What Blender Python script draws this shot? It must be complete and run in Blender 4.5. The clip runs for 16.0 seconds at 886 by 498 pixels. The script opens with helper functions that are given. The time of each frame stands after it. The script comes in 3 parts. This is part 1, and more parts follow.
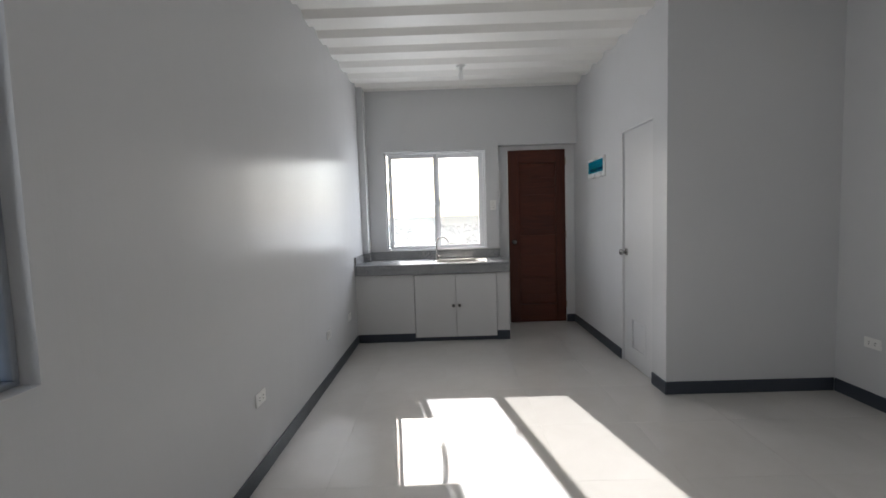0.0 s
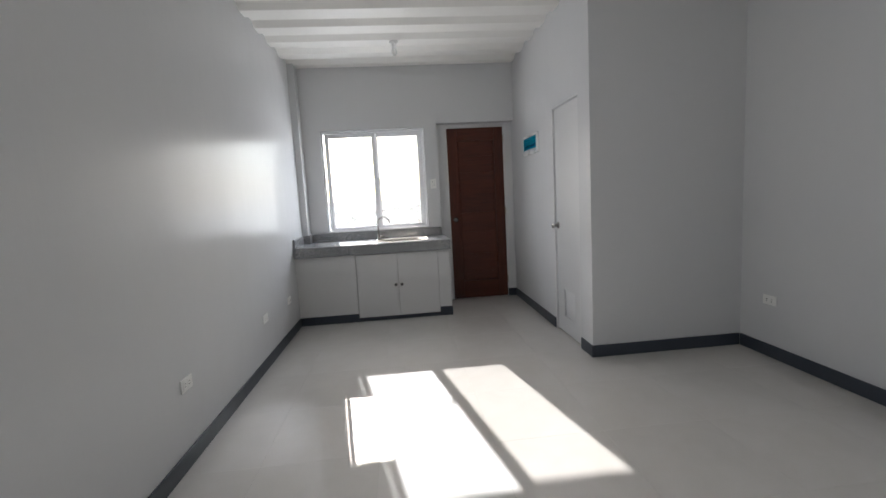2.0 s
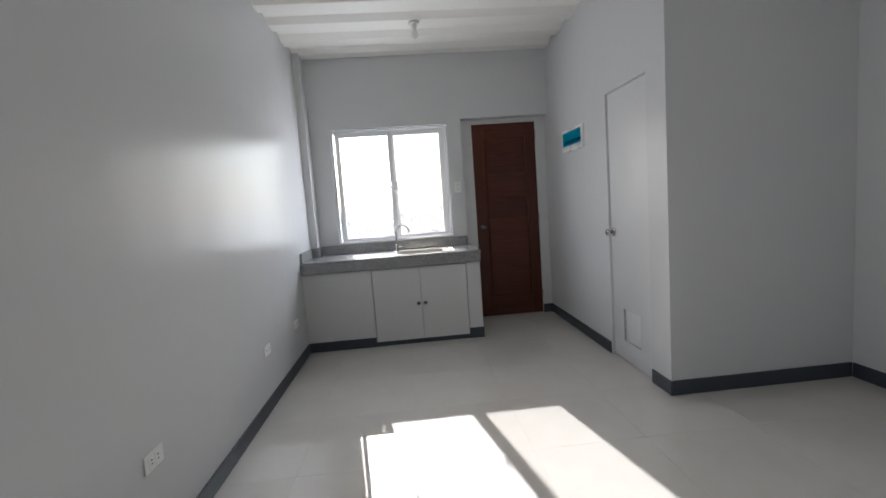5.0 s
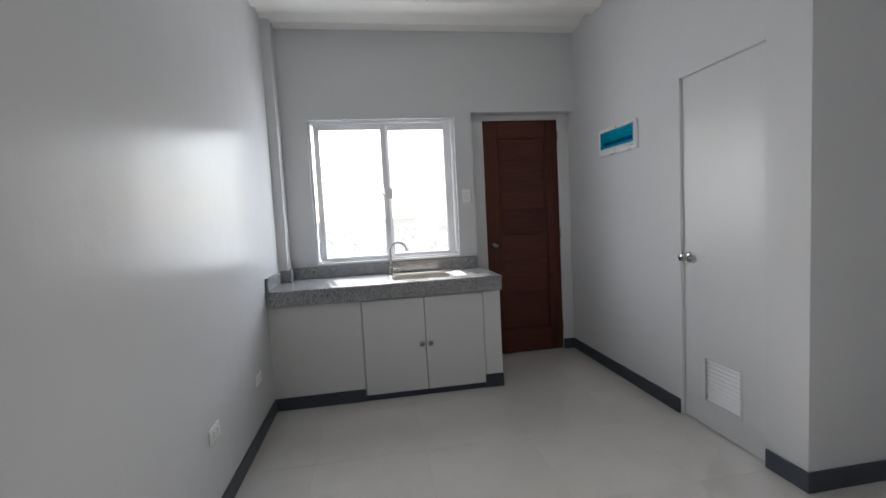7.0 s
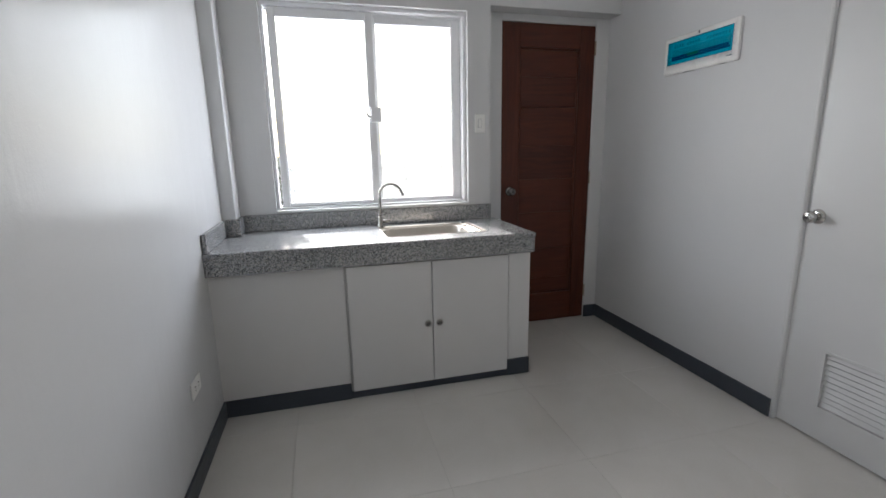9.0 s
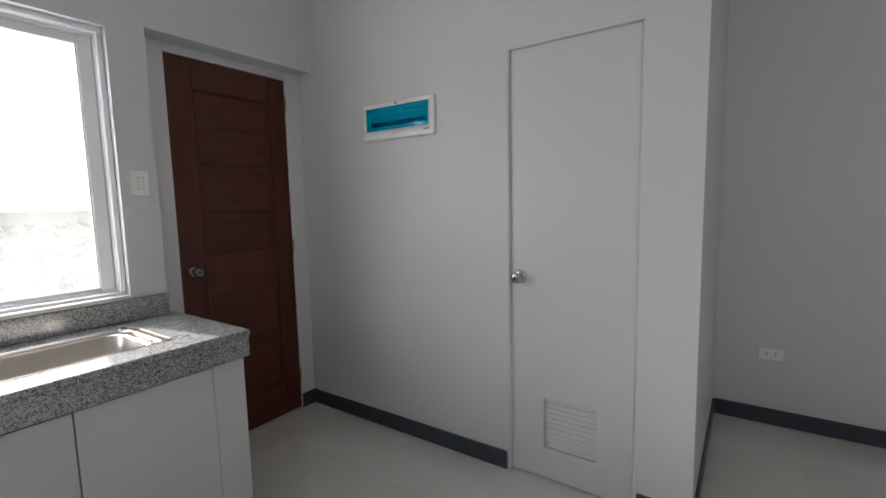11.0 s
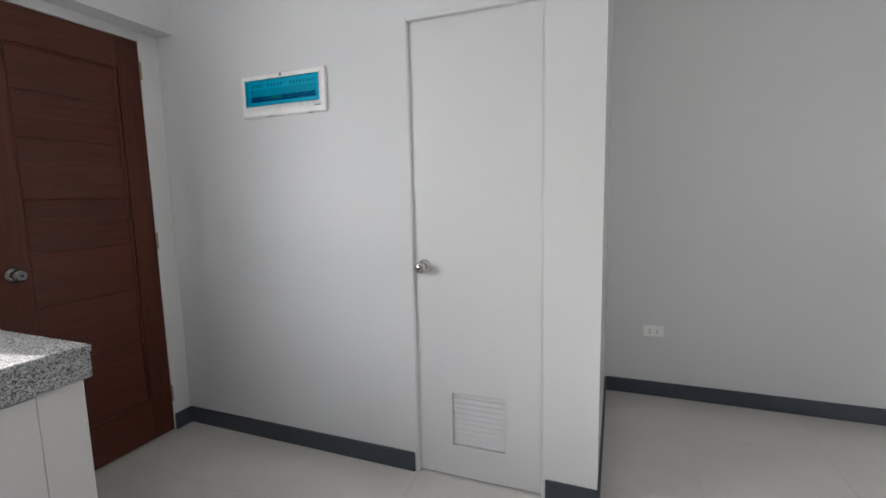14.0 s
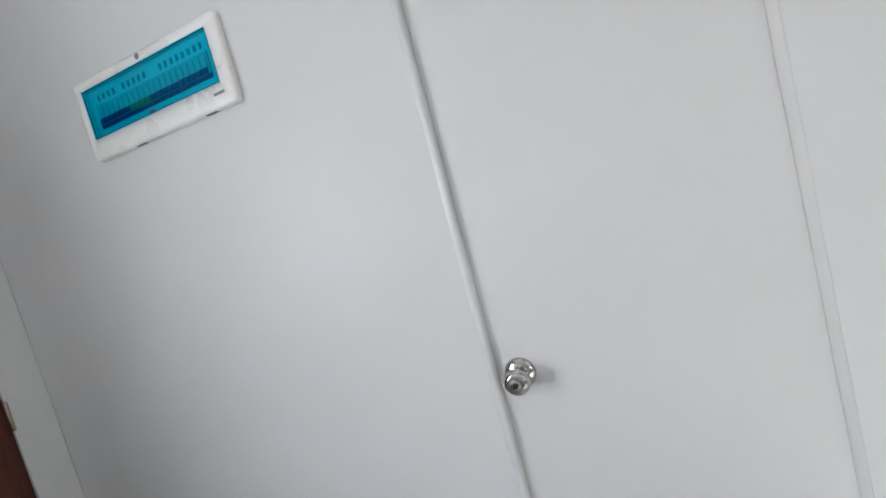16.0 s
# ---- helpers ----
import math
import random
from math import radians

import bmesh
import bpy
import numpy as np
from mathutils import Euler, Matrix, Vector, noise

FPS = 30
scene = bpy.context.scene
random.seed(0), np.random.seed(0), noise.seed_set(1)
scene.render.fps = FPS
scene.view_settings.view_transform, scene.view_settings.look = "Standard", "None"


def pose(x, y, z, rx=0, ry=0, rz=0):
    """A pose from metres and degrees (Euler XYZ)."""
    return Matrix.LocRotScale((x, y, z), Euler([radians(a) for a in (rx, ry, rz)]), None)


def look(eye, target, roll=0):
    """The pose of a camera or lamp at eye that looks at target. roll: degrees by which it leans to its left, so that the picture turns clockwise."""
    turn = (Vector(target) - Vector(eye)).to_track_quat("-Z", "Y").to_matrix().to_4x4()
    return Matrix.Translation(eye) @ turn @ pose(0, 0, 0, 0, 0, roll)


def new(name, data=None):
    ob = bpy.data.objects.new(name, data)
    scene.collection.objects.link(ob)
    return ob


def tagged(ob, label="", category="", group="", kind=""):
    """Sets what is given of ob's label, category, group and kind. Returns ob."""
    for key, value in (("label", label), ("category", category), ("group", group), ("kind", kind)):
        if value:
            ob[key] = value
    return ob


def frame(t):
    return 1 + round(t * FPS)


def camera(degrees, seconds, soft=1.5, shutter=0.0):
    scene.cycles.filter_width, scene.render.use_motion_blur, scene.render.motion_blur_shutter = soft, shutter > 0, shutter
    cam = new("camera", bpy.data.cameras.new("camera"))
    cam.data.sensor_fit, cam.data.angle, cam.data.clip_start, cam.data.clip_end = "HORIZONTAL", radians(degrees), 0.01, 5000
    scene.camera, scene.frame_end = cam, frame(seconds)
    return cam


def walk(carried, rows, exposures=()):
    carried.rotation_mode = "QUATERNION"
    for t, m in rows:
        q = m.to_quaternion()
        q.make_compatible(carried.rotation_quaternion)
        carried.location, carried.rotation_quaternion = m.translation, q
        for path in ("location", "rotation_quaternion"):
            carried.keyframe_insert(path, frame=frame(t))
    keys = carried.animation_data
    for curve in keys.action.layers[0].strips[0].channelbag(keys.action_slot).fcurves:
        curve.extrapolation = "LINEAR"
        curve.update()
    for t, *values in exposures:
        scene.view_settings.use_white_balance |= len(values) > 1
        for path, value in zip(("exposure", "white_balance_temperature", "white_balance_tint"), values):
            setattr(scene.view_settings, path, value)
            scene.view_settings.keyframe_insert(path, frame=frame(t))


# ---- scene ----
cam = camera(89.8, 16.0, soft=1.6)
PATH = [
    (0, (1.015, -5.328, 1.349), (0.996, -3.334, 1.202), -1.8),
    (0.5, (1.039, -5.308, 1.333), (0.948, -3.315, 1.197), -1.9),
    (1, (1.079, -5.304, 1.319), (0.972, -3.317, 1.111), -2.3),
    (1.5, (1.133, -5.36, 1.323), (1.205, -3.374, 1.099), -2.8),
    (2, (1.161, -5.368, 1.31), (1.341, -3.39, 1.073), -3.2),
    (2.5, (1.131, -5.337, 1.312), (1.203, -3.354, 1.063), -6.8),
    (3, (1.13, -5.331, 1.312), (1.15, -3.348, 1.058), -5.3),
    (3.5, (1.179, -5.327, 1.298), (1.178, -3.344, 1.037), -5.1),
    (3.7, (1.181, -5.319, 1.306), (1.201, -3.339, 1.023), -5.1),
    (5.8, (0.942, -4.277, 1.282), (1.111, -2.29, 1.125), -3.8),
    (6, (0.944, -4.203, 1.288), (1.005, -2.212, 1.114), -3.8),
    (6.5, (0.832, -3.957, 1.322), (1.132, -1.986, 1.162), -2.1),
    (7, (0.75, -3.756, 1.302), (1.065, -1.786, 1.153), -3.0),
    (7.5, (0.731, -3.438, 1.308), (1.05, -1.474, 1.104), -2.8),
    (8, (0.664, -3.237, 1.301), (0.981, -1.293, 0.953), -2.6),
    (8.5, (0.571, -3.023, 1.289), (0.996, -1.106, 0.906), -1.6),
    (9, (0.576, -2.807, 1.276), (1.075, -0.916, 0.856), -1.1),
    (9.5, (0.625, -2.579, 1.311), (1.326, -0.748, 0.919), -2.3),
    (10, (0.692, -2.506, 1.314), (1.899, -0.963, 0.909), -3.2),
    (10.2, (0.704, -2.453, 1.321), (2.074, -1.051, 0.924), -3.5),
    (12.3, (0.587, -2.219, 1.354), (2.313, -1.212, 1.277), -1.1),
    (12.5, (0.623, -2.231, 1.349), (2.334, -1.197, 1.277), -0.8),
    (13, (0.622, -2.235, 1.328), (2.33, -1.201, 1.208), -0.7),
    (13.5, (0.653, -2.247, 1.308), (2.432, -1.353, 1.122), -0.9),
    (14, (0.798, -2.199, 1.299), (2.647, -1.476, 1.058), -1.2),
    (14.5, (1.084, -2.075, 1.346), (2.941, -1.339, 1.245), -0.3),
    (15, (1.254, -1.875, 1.332), (3.056, -1.007, 1.302), -1.0),
    (15.5, (1.498, -1.725, 1.326), (3.404, -1.122, 1.266), -3.0),
    (16, (1.741, -1.639, 1.344), (3.603, -0.927, 1.177), -15.0),
]
EXPOSURES = [(0.0, 1.62, 6000, 10), (0.5, 1.36, 6000, 10), (1.0, 1.36, 6000, 10), (1.5, 1.44, 6000, 10), (2.0, 1.76, 6010, 10), (2.5, 1.84, 6010, 10),
             (3.5, 1.82, 6010, 10), (6.0, 1.60, 5920, 10), (7.0, 1.63, 5930, 10), (8.0, 1.82, 5950, 10), (9.0, 1.83, 6000, 10), (9.5, 1.68, 6030, 10),
             (10.0, 1.63, 6090, 10), (12.5, 1.72, 6030, 10), (13.0, 1.64, 6120, 10), (13.5, 1.85, 6140, 10), (14.0, 2.35, 6050, 10), (14.5, 2.67, 6120, 10),
             (15.0, 2.53, 5930, 9), (15.5, 2.59, 6010, 9), (16.0, 2.52, 5920, 9)]
walk(cam, [(t, look(eye, target, roll)) for t, eye, target, roll in PATH], EXPOSURES)

# ---- light, sky and exposure ----
world = bpy.data.worlds.new("world")
scene.world = world
world.use_nodes = True
wn = world.node_tree
wbg = wn.nodes["Background"]
sky = wn.nodes.new("ShaderNodeTexSky")
sky.sky_type = "NISHITA"
sky.sun_disc = False
SUN_WAY = Vector((0.204, -1.0, -0.563)).normalized()
sky.sun_elevation = math.asin(-SUN_WAY.z)
sky.sun_rotation = math.atan2(-SUN_WAY.x, -SUN_WAY.y)
sky.dust_density = 3.0
wn.links.new(sky.outputs[0], wbg.inputs[0])
wbg.inputs[1].default_value = 0.12

sun_data = bpy.data.lights.new("sun", "SUN")
sun_data.energy, sun_data.angle, sun_data.color = 5.0, radians(0.53), (1.0, 0.96, 0.91)
sun = new("sun", sun_data)
sun.matrix_world = Matrix.Translation((0, 20, 12)) @ SUN_WAY.to_track_quat("-Z", "Y").to_matrix().to_4x4()


def window_light(name, place, way, w, h, watts, colour):
    data = bpy.data.lights.new(name, "AREA")
    data.shape, data.size, data.size_y, data.energy, data.color = "RECTANGLE", w, h, watts, colour
    ob = new(name, data)
    ob.matrix_world = Matrix.Translation(place) @ Vector(way).to_track_quat("-Z", "Z").to_matrix().to_4x4()
    return ob


window_light("kitchen_window_skylight", (0.9, 0.16, 1.53), (0, -1, 0), 1.1, 1.1, 8.5, (1.0, 0.99, 0.985))
# fill lamp added in the reveal, room side of the dark panes
window_light("side_window_fill", (-0.035, -4.96, 1.54), (1, 0, 0), 0.86, 1.08, 4.4, (1.0, 0.98, 0.96))


# ---- helpers for shapes ----
ORIGIN = {}


def box(bm, x0, x1, y0, y1, z0, z1, bevel=0.0, seg=1):
    """Adds a box to bm; bevel rounds its edges."""
    vs = [bm.verts.new((x, y, z)) for x in (x0, x1) for y in (y0, y1) for z in (z0, z1)]
    a, b, c, d, e, f, g, h = vs
    faces = [bm.faces.new(q) for q in ((a, b, d, c), (e, g, h, f), (a, e, f, b), (c, d, h, g), (a, c, g, e), (b, f, h, d))]
    if bevel:
        edges = list({ed for fc in faces for ed in fc.edges})
        bmesh.ops.bevel(bm, geom=edges, offset=bevel, segments=seg, affect="EDGES", profile=0.5)
    return bm


def bbox(*a, **k):
    return box(bmesh.new(), *a, **k)


def lathe(bm, profile, m, n=24):
    """Turns (radius, height) pairs round the z axis of m."""
    rings = []
    for r, z in profile:
        if r < 1e-5:
            rings.append([bm.verts.new(m @ Vector((0, 0, z)))])
        else:
            rings.append([bm.verts.new(m @ Vector((r * math.cos(2 * math.pi * i / n), r * math.sin(2 * math.pi * i / n), z))) for i in range(n)])
    for p, q in zip(rings, rings[1:]):
        for i in range(n):
            j = (i + 1) % n
            if len(p) == 1 and len(q) == 1:
                continue
            if len(p) == 1:
                fc = bm.faces.new((p[0], q[i], q[j]))
            elif len(q) == 1:
                fc = bm.faces.new((p[i], p[j], q[0]))
            else:
                fc = bm.faces.new((p[i], p[j], q[j], q[i]))
            fc.smooth = True
    return bm


def tube(bm, pts, r, n=14):
    """A round bar along the points."""
    rings = []
    up = Vector((0.03, 1, 0.05)).normalized()
    for i, p in enumerate(pts):
        a, b = pts[max(i - 1, 0)], pts[min(i + 1, len(pts) - 1)]
        d = (Vector(b) - Vector(a)).normalized()
        u = d.cross(up).normalized()
        v = d.cross(u)
        rr = r[i] if isinstance(r, (list, tuple)) else r
        rings.append([bm.verts.new(Vector(p) + rr * (math.cos(2 * math.pi * k / n) * u + math.sin(2 * math.pi * k / n) * v)) for k in range(n)])
    for p, q in zip(rings, rings[1:]):
        for i in range(n):
            bm.faces.new((p[i], p[(i + 1) % n], q[(i + 1) % n], q[i])).smooth = True
    bm.faces.new(rings[0])
    bm.faces.new(rings[-1])
    return bm


def grid_boxes(bm, us, vs, ws, skip):
    """Boxes between the grid lines, but for the cells for which skip(x, y, z) holds at their middle."""
    for a, b in zip(us, us[1:]):
        for c, d in zip(vs, vs[1:]):
            for e, f in zip(ws, ws[1:]):
                if not skip((a + b) / 2, (c + d) / 2, (e + f) / 2):
                    box(bm, a, b, c, d, e, f)
    return bm


def clean(bm):
    """Joins the cells and drops the faces between them."""
    bmesh.ops.remove_doubles(bm, verts=bm.verts, dist=1e-5)
    seen = {}
    for fc in bm.faces:
        seen.setdefault(frozenset(fc.verts), []).append(fc)
    twin = [fc for fs in seen.values() if len(fs) > 1 for fc in fs]
    bmesh.ops.delete(bm, geom=twin, context="FACES")
    return bm


def rrect(x0, x1, y0, y1, r, z, n=6):
    pts = []
    for cx, cy, a in ((x1 - r, y1 - r, 0), (x0 + r, y1 - r, 90), (x0 + r, y0 + r, 180), (x1 - r, y0 + r, 270)):
        for i in range(n + 1):
            t = radians(a + 90 * i / n)
            pts.append((cx + r * math.cos(t), cy + r * math.sin(t), z))
    return pts


def loft(bm, loops, close_last=True, crisp=0):
    rings = [[bm.verts.new(p) for p in lp] for lp in loops]
    for k, (p, q) in enumerate(zip(rings, rings[1:])):
        for i in range(len(p)):
            j = (i + 1) % len(p)
            bm.faces.new((p[i], p[j], q[j], q[i])).smooth = k >= crisp
    if close_last:
        bm.faces.new(rings[-1])
    return bm


def mesh_of(name, bm, material):
    bmesh.ops.recalc_face_normals(bm, faces=bm.faces)
    me = bpy.data.meshes.new(name)
    bm.to_mesh(me)
    bm.free()
    me.materials.append(material)
    return me


def structure(name, bm, material, label, category):
    return tagged(new(name, mesh_of(name, bm, material)), label, category, kind="structure")


def thing(name, place, label, category, group="", kind=""):
    ob = new(name)
    ob.empty_display_size = 0.05
    ob.location = place
    ORIGIN[ob.name] = Vector(place)
    return tagged(ob, label, category, group, kind)


def part(name, bm, material, parent, label=""):
    """Links bm, built in world places, as one mesh under a thing or a part."""
    o = ORIGIN.get(parent.name, Vector((0, 0, 0)))
    bmesh.ops.translate(bm, vec=-o, verts=bm.verts)
    ob = new(name, mesh_of(name, bm, material))
    ob.parent = parent
    ORIGIN[ob.name] = o
    return tagged(ob, label)


# ---- materials ----
def base_mat(name, rough=0.5, metal=0.0, spec=0.5):
    m = bpy.data.materials.new(name)
    m.use_nodes = True
    nt = m.node_tree
    p = nt.nodes["Principled BSDF"]
    p.inputs["Roughness"].default_value = rough
    p.inputs["Metallic"].default_value = metal
    p.inputs["Specular IOR Level"].default_value = spec
    co = nt.nodes.new("ShaderNodeTexCoord")
    return m, nt, p, co


def noise_node(nt, co, scale, detail=4.0, rough=0.55, stretch=(1, 1, 1), distort=0.0):
    mp = nt.nodes.new("ShaderNodeMapping")
    mp.inputs["Scale"].default_value = stretch
    nt.links.new(co.outputs["Object"], mp.inputs["Vector"])
    n = nt.nodes.new("ShaderNodeTexNoise")
    n.inputs["Scale"].default_value = scale
    n.inputs["Detail"].default_value = detail
    n.inputs["Roughness"].default_value = rough
    n.inputs["Distortion"].default_value = distort
    nt.links.new(mp.outputs[0], n.inputs["Vector"])
    return n


def ramp(nt, src, stops):
    r = nt.nodes.new("ShaderNodeValToRGB")
    el = r.color_ramp.elements
    while len(el) < len(stops):
        el.new(0.5)
    for e, (pos, c) in zip(el, stops):
        e.position, e.color = pos, (*c, 1) if len(c) == 3 else (c[0], c[0], c[0], 1)
    nt.links.new(src, r.inputs["Fac"])
    return r


def mix(nt, a, b, fac, mode="MIX"):
    m = nt.nodes.new("ShaderNodeMix")
    m.data_type, m.blend_type = "RGBA", mode
    for i, v in ((0, fac), (6, a), (7, b)):
        if hasattr(v, "is_output"):
            nt.links.new(v, m.inputs[i])
        else:
            m.inputs[i].default_value = v if i == 0 else (*v, 1)
    return m.outputs[2]


def bump(nt, p, height, strength, dist, before=None):
    b = nt.nodes.new("ShaderNodeBump")
    b.inputs["Strength"].default_value = strength
    b.inputs["Distance"].default_value = dist
    nt.links.new(height, b.inputs["Height"])
    if before:
        nt.links.new(before.outputs[0], b.inputs["Normal"])
    nt.links.new(b.outputs[0], p.inputs["Normal"])
    return b


def spread(nt, src, lo, hi):
    r = nt.nodes.new("ShaderNodeMapRange")
    r.inputs["To Min"].default_value, r.inputs["To Max"].default_value = lo, hi
    nt.links.new(src, r.inputs["Value"])
    return r.outputs[0]


def paint(name, colour, rough, wave=0.35, fine=0.12, spec=0.5, vary=0.05, brushed_up=False):
    """Brushed or rolled paint: faint mottling, roller grain and a slightly wavy ground. brushed_up: strokes run upright and spread the gloss sideways."""
    m, nt, p, co = base_mat(name, rough, 0, spec)
    if brushed_up:
        way = nt.nodes.new("ShaderNodeCombineXYZ")
        way.inputs[2].default_value = 1.0
        nt.links.new(way.outputs[0], p.inputs["Tangent"])
        p.inputs["Anisotropic"].default_value = 0.50
        p.inputs["Anisotropic Rotation"].default_value = 0.25
    big = noise_node(nt, co, 1.1, 3)
    mid = noise_node(nt, co, 14, 5)
    dark = tuple(c * (1 - vary) for c in colour)
    c1 = mix(nt, colour, dark, spread(nt, big.outputs[0], 0, 1))
    c2 = mix(nt, c1, tuple(c * (1 - vary * 1.3) for c in colour), spread(nt, mid.outputs[0], 0, 0.6))
    nt.links.new(c2, p.inputs["Base Color"])
    if not brushed_up:
        nt.links.new(spread(nt, mid.outputs[0], rough * 0.85, rough * 1.2), p.inputs["Roughness"])
    strokes = noise_node(nt, co, 11, 3, 0.6, (1, 1, 0.10))
    b0 = bump(nt, p, strokes.outputs[0], wave * 0.5, 0.005)
    if wave > 0.3:
        brushed = noise_node(nt, co, 48, 3, 0.6, (1, 1, 0.05))
        b0 = bump(nt, p, brushed.outputs[0], 0.14, 0.003, b0)
        dabs = noise_node(nt, co, 9, 4, 0.65)
        b0 = bump(nt, p, dabs.outputs[0], 0.18, 0.007, b0)
    slow = noise_node(nt, co, 2.2, 2, 0.5, (1, 1, 0.35))
    b1 = bump(nt, p, slow.outputs[0], wave, 0.02, b0)
    grain = noise_node(nt, co, 260, 2)
    bump(nt, p, grain.outputs[0], fine, 0.0015, b1)
    return m


def plain(name, colour, rough, metal=0.0, spec=0.5, vary=0.08, scale=40, grain=0.05):
    m, nt, p, co = base_mat(name, rough, metal, spec)
    n = noise_node(nt, co, scale, 5)
    nt.links.new(mix(nt, colour, tuple(c * (1 - vary) for c in colour), spread(nt, n.outputs[0], 0, 1)), p.inputs["Base Color"])
    nt.links.new(spread(nt, n.outputs[0], rough * 0.8, rough * 1.2), p.inputs["Roughness"])
    if grain:
        g = noise_node(nt, co, scale * 8, 2)
        bump(nt, p, g.outputs[0], grain, 0.001)
    return m


def tile_mat():
    m, nt, p, co = base_mat("polished_tile", 0.05, 0, 0.85)
    info = nt.nodes.new("ShaderNodeObjectInfo")
    cloud = noise_node(nt, co, 3.0, 6, 0.6, (1, 1, 1), 0.8)
    speck = noise_node(nt, co, 90, 3)
    c = ramp(nt, cloud.outputs[0], [(0.3, (0.64, 0.62, 0.585)), (0.7, (0.70, 0.68, 0.65))])
    c = mix(nt, c.outputs[0], (0.52, 0.50, 0.47), spread(nt, speck.outputs[0], 0.0, 0.25))
    c = mix(nt, c, (0.60, 0.59, 0.57), spread(nt, info.outputs["Random"], 0.0, 0.18))
    nt.links.new(c, p.inputs["Base Color"])
    smear = noise_node(nt, co, 5.0, 4, 0.6, (1, 0.5, 1))
    nt.links.new(spread(nt, smear.outputs[0], 0.01, 0.055), p.inputs["Roughness"])
    slow = noise_node(nt, co, 2.6, 1)
    bump(nt, p, slow.outputs[0], 0.04, 0.006)
    return m


def granite_mat(name, polish):
    """Polished granite: angular grains of black, grey, pale and tan mineral over a slow drift of tone."""
    m, nt, p, co = base_mat(name, polish, 0, 0.5)
    wobble = noise_node(nt, co, 70, 2)
    shift = nt.nodes.new("ShaderNodeVectorMath")
    shift.operation = "MULTIPLY_ADD"
    shift.inputs[1].default_value = (0.009, 0.009, 0.009)
    nt.links.new(wobble.outputs["Color"], shift.inputs[0])
    nt.links.new(co.outputs["Object"], shift.inputs[2])

    def grains(scale):
        v = nt.nodes.new("ShaderNodeTexVoronoi")
        v.inputs["Scale"].default_value = scale
        nt.links.new(shift.outputs[0], v.inputs["Vector"])
        sep = nt.nodes.new("ShaderNodeSeparateColor")
        nt.links.new(v.outputs["Color"], sep.inputs[0])
        return sep
    large, small = grains(250), grains(520)
    drift = noise_node(nt, co, 9, 3)
    c = ramp(nt, large.outputs[0], [(0.0, (0.012, 0.013, 0.016)), (0.27, (0.04, 0.044, 0.052)), (0.34, (0.28, 0.29, 0.31)), (0.66, (0.43, 0.437, 0.445)), (0.78, (0.64, 0.635, 0.62)), (1.0, (0.54, 0.49, 0.43))])
    d = ramp(nt, small.outputs[1], [(0.0, (0.03, 0.032, 0.036)), (0.35, (0.10, 0.10, 0.105)), (0.55, (0.50, 0.50, 0.50)), (1.0, (0.70, 0.69, 0.67))])
    c2 = mix(nt, c.outputs[0], d.outputs[0], 0.24)
    c2 = mix(nt, c2, (0.30, 0.30, 0.31), spread(nt, drift.outputs[0], 0.0, 0.22))
    c2 = mix(nt, c2, (0.90, 0.91, 0.925), 1.0, "MULTIPLY")
    nt.links.new(c2, p.inputs["Base Color"])
    nt.links.new(spread(nt, drift.outputs[0], polish * 0.7, polish * 1.4), p.inputs["Roughness"])
    return m


def wood_mat(name, along):
    """Stained mahogany; along is the axis of the grain."""
    m, nt, p, co = base_mat(name, 0.32, 0, 0.32)
    st = {"x": (0.7, 9, 9), "z": (9, 9, 0.7)}[along]
    info = nt.nodes.new("ShaderNodeObjectInfo")
    off = nt.nodes.new("ShaderNodeVectorMath")
    off.operation = "ADD"
    sc = nt.nodes.new("ShaderNodeVectorMath")
    sc.operation = "SCALE"
    sc.inputs[0].default_value = (3.1, 5.3, 7.7)
    nt.links.new(info.outputs["Random"], sc.inputs["Scale"])
    nt.links.new(co.outputs["Object"], off.inputs[0])
    nt.links.new(sc.outputs[0], off.inputs[1])

    class Shifted:
        outputs = {"Object": off.outputs[0]}
    a = noise_node(nt, Shifted, 2.4, 6, 0.6, st, 1.6)
    b = noise_node(nt, Shifted, 16, 4, 0.6, st)
    c = ramp(nt, a.outputs[0], [(0.30, (0.046, 0.012, 0.007)), (0.52, (0.080, 0.021, 0.0105)), (0.72, (0.118, 0.033, 0.015))])
    c = mix(nt, c.outputs[0], (0.040, 0.011, 0.007), spread(nt, b.outputs[0], 0.0, 0.45))
    c = mix(nt, c, (0.125, 0.034, 0.017), spread(nt, info.outputs["Random"], 0.0, 0.40))
    nt.links.new(c, p.inputs["Base Color"])
    nt.links.new(spread(nt, a.outputs[0], 0.27, 0.38), p.inputs["Roughness"])
    bump(nt, p, b.outputs[0], 0.06, 0.002)
    return m


def gloss_share(nt):
    """How much of a thin sheet's light is mirrored, from 3 percent straight on."""
    lw = nt.nodes.new("ShaderNodeLayerWeight")
    pw = nt.nodes.new("ShaderNodeMath")
    pw.operation = "POWER"
    pw.inputs[1].default_value = 4.0
    nt.links.new(lw.outputs["Facing"], pw.inputs[0])
    return spread(nt, pw.outputs[0], 0.03, 0.7)


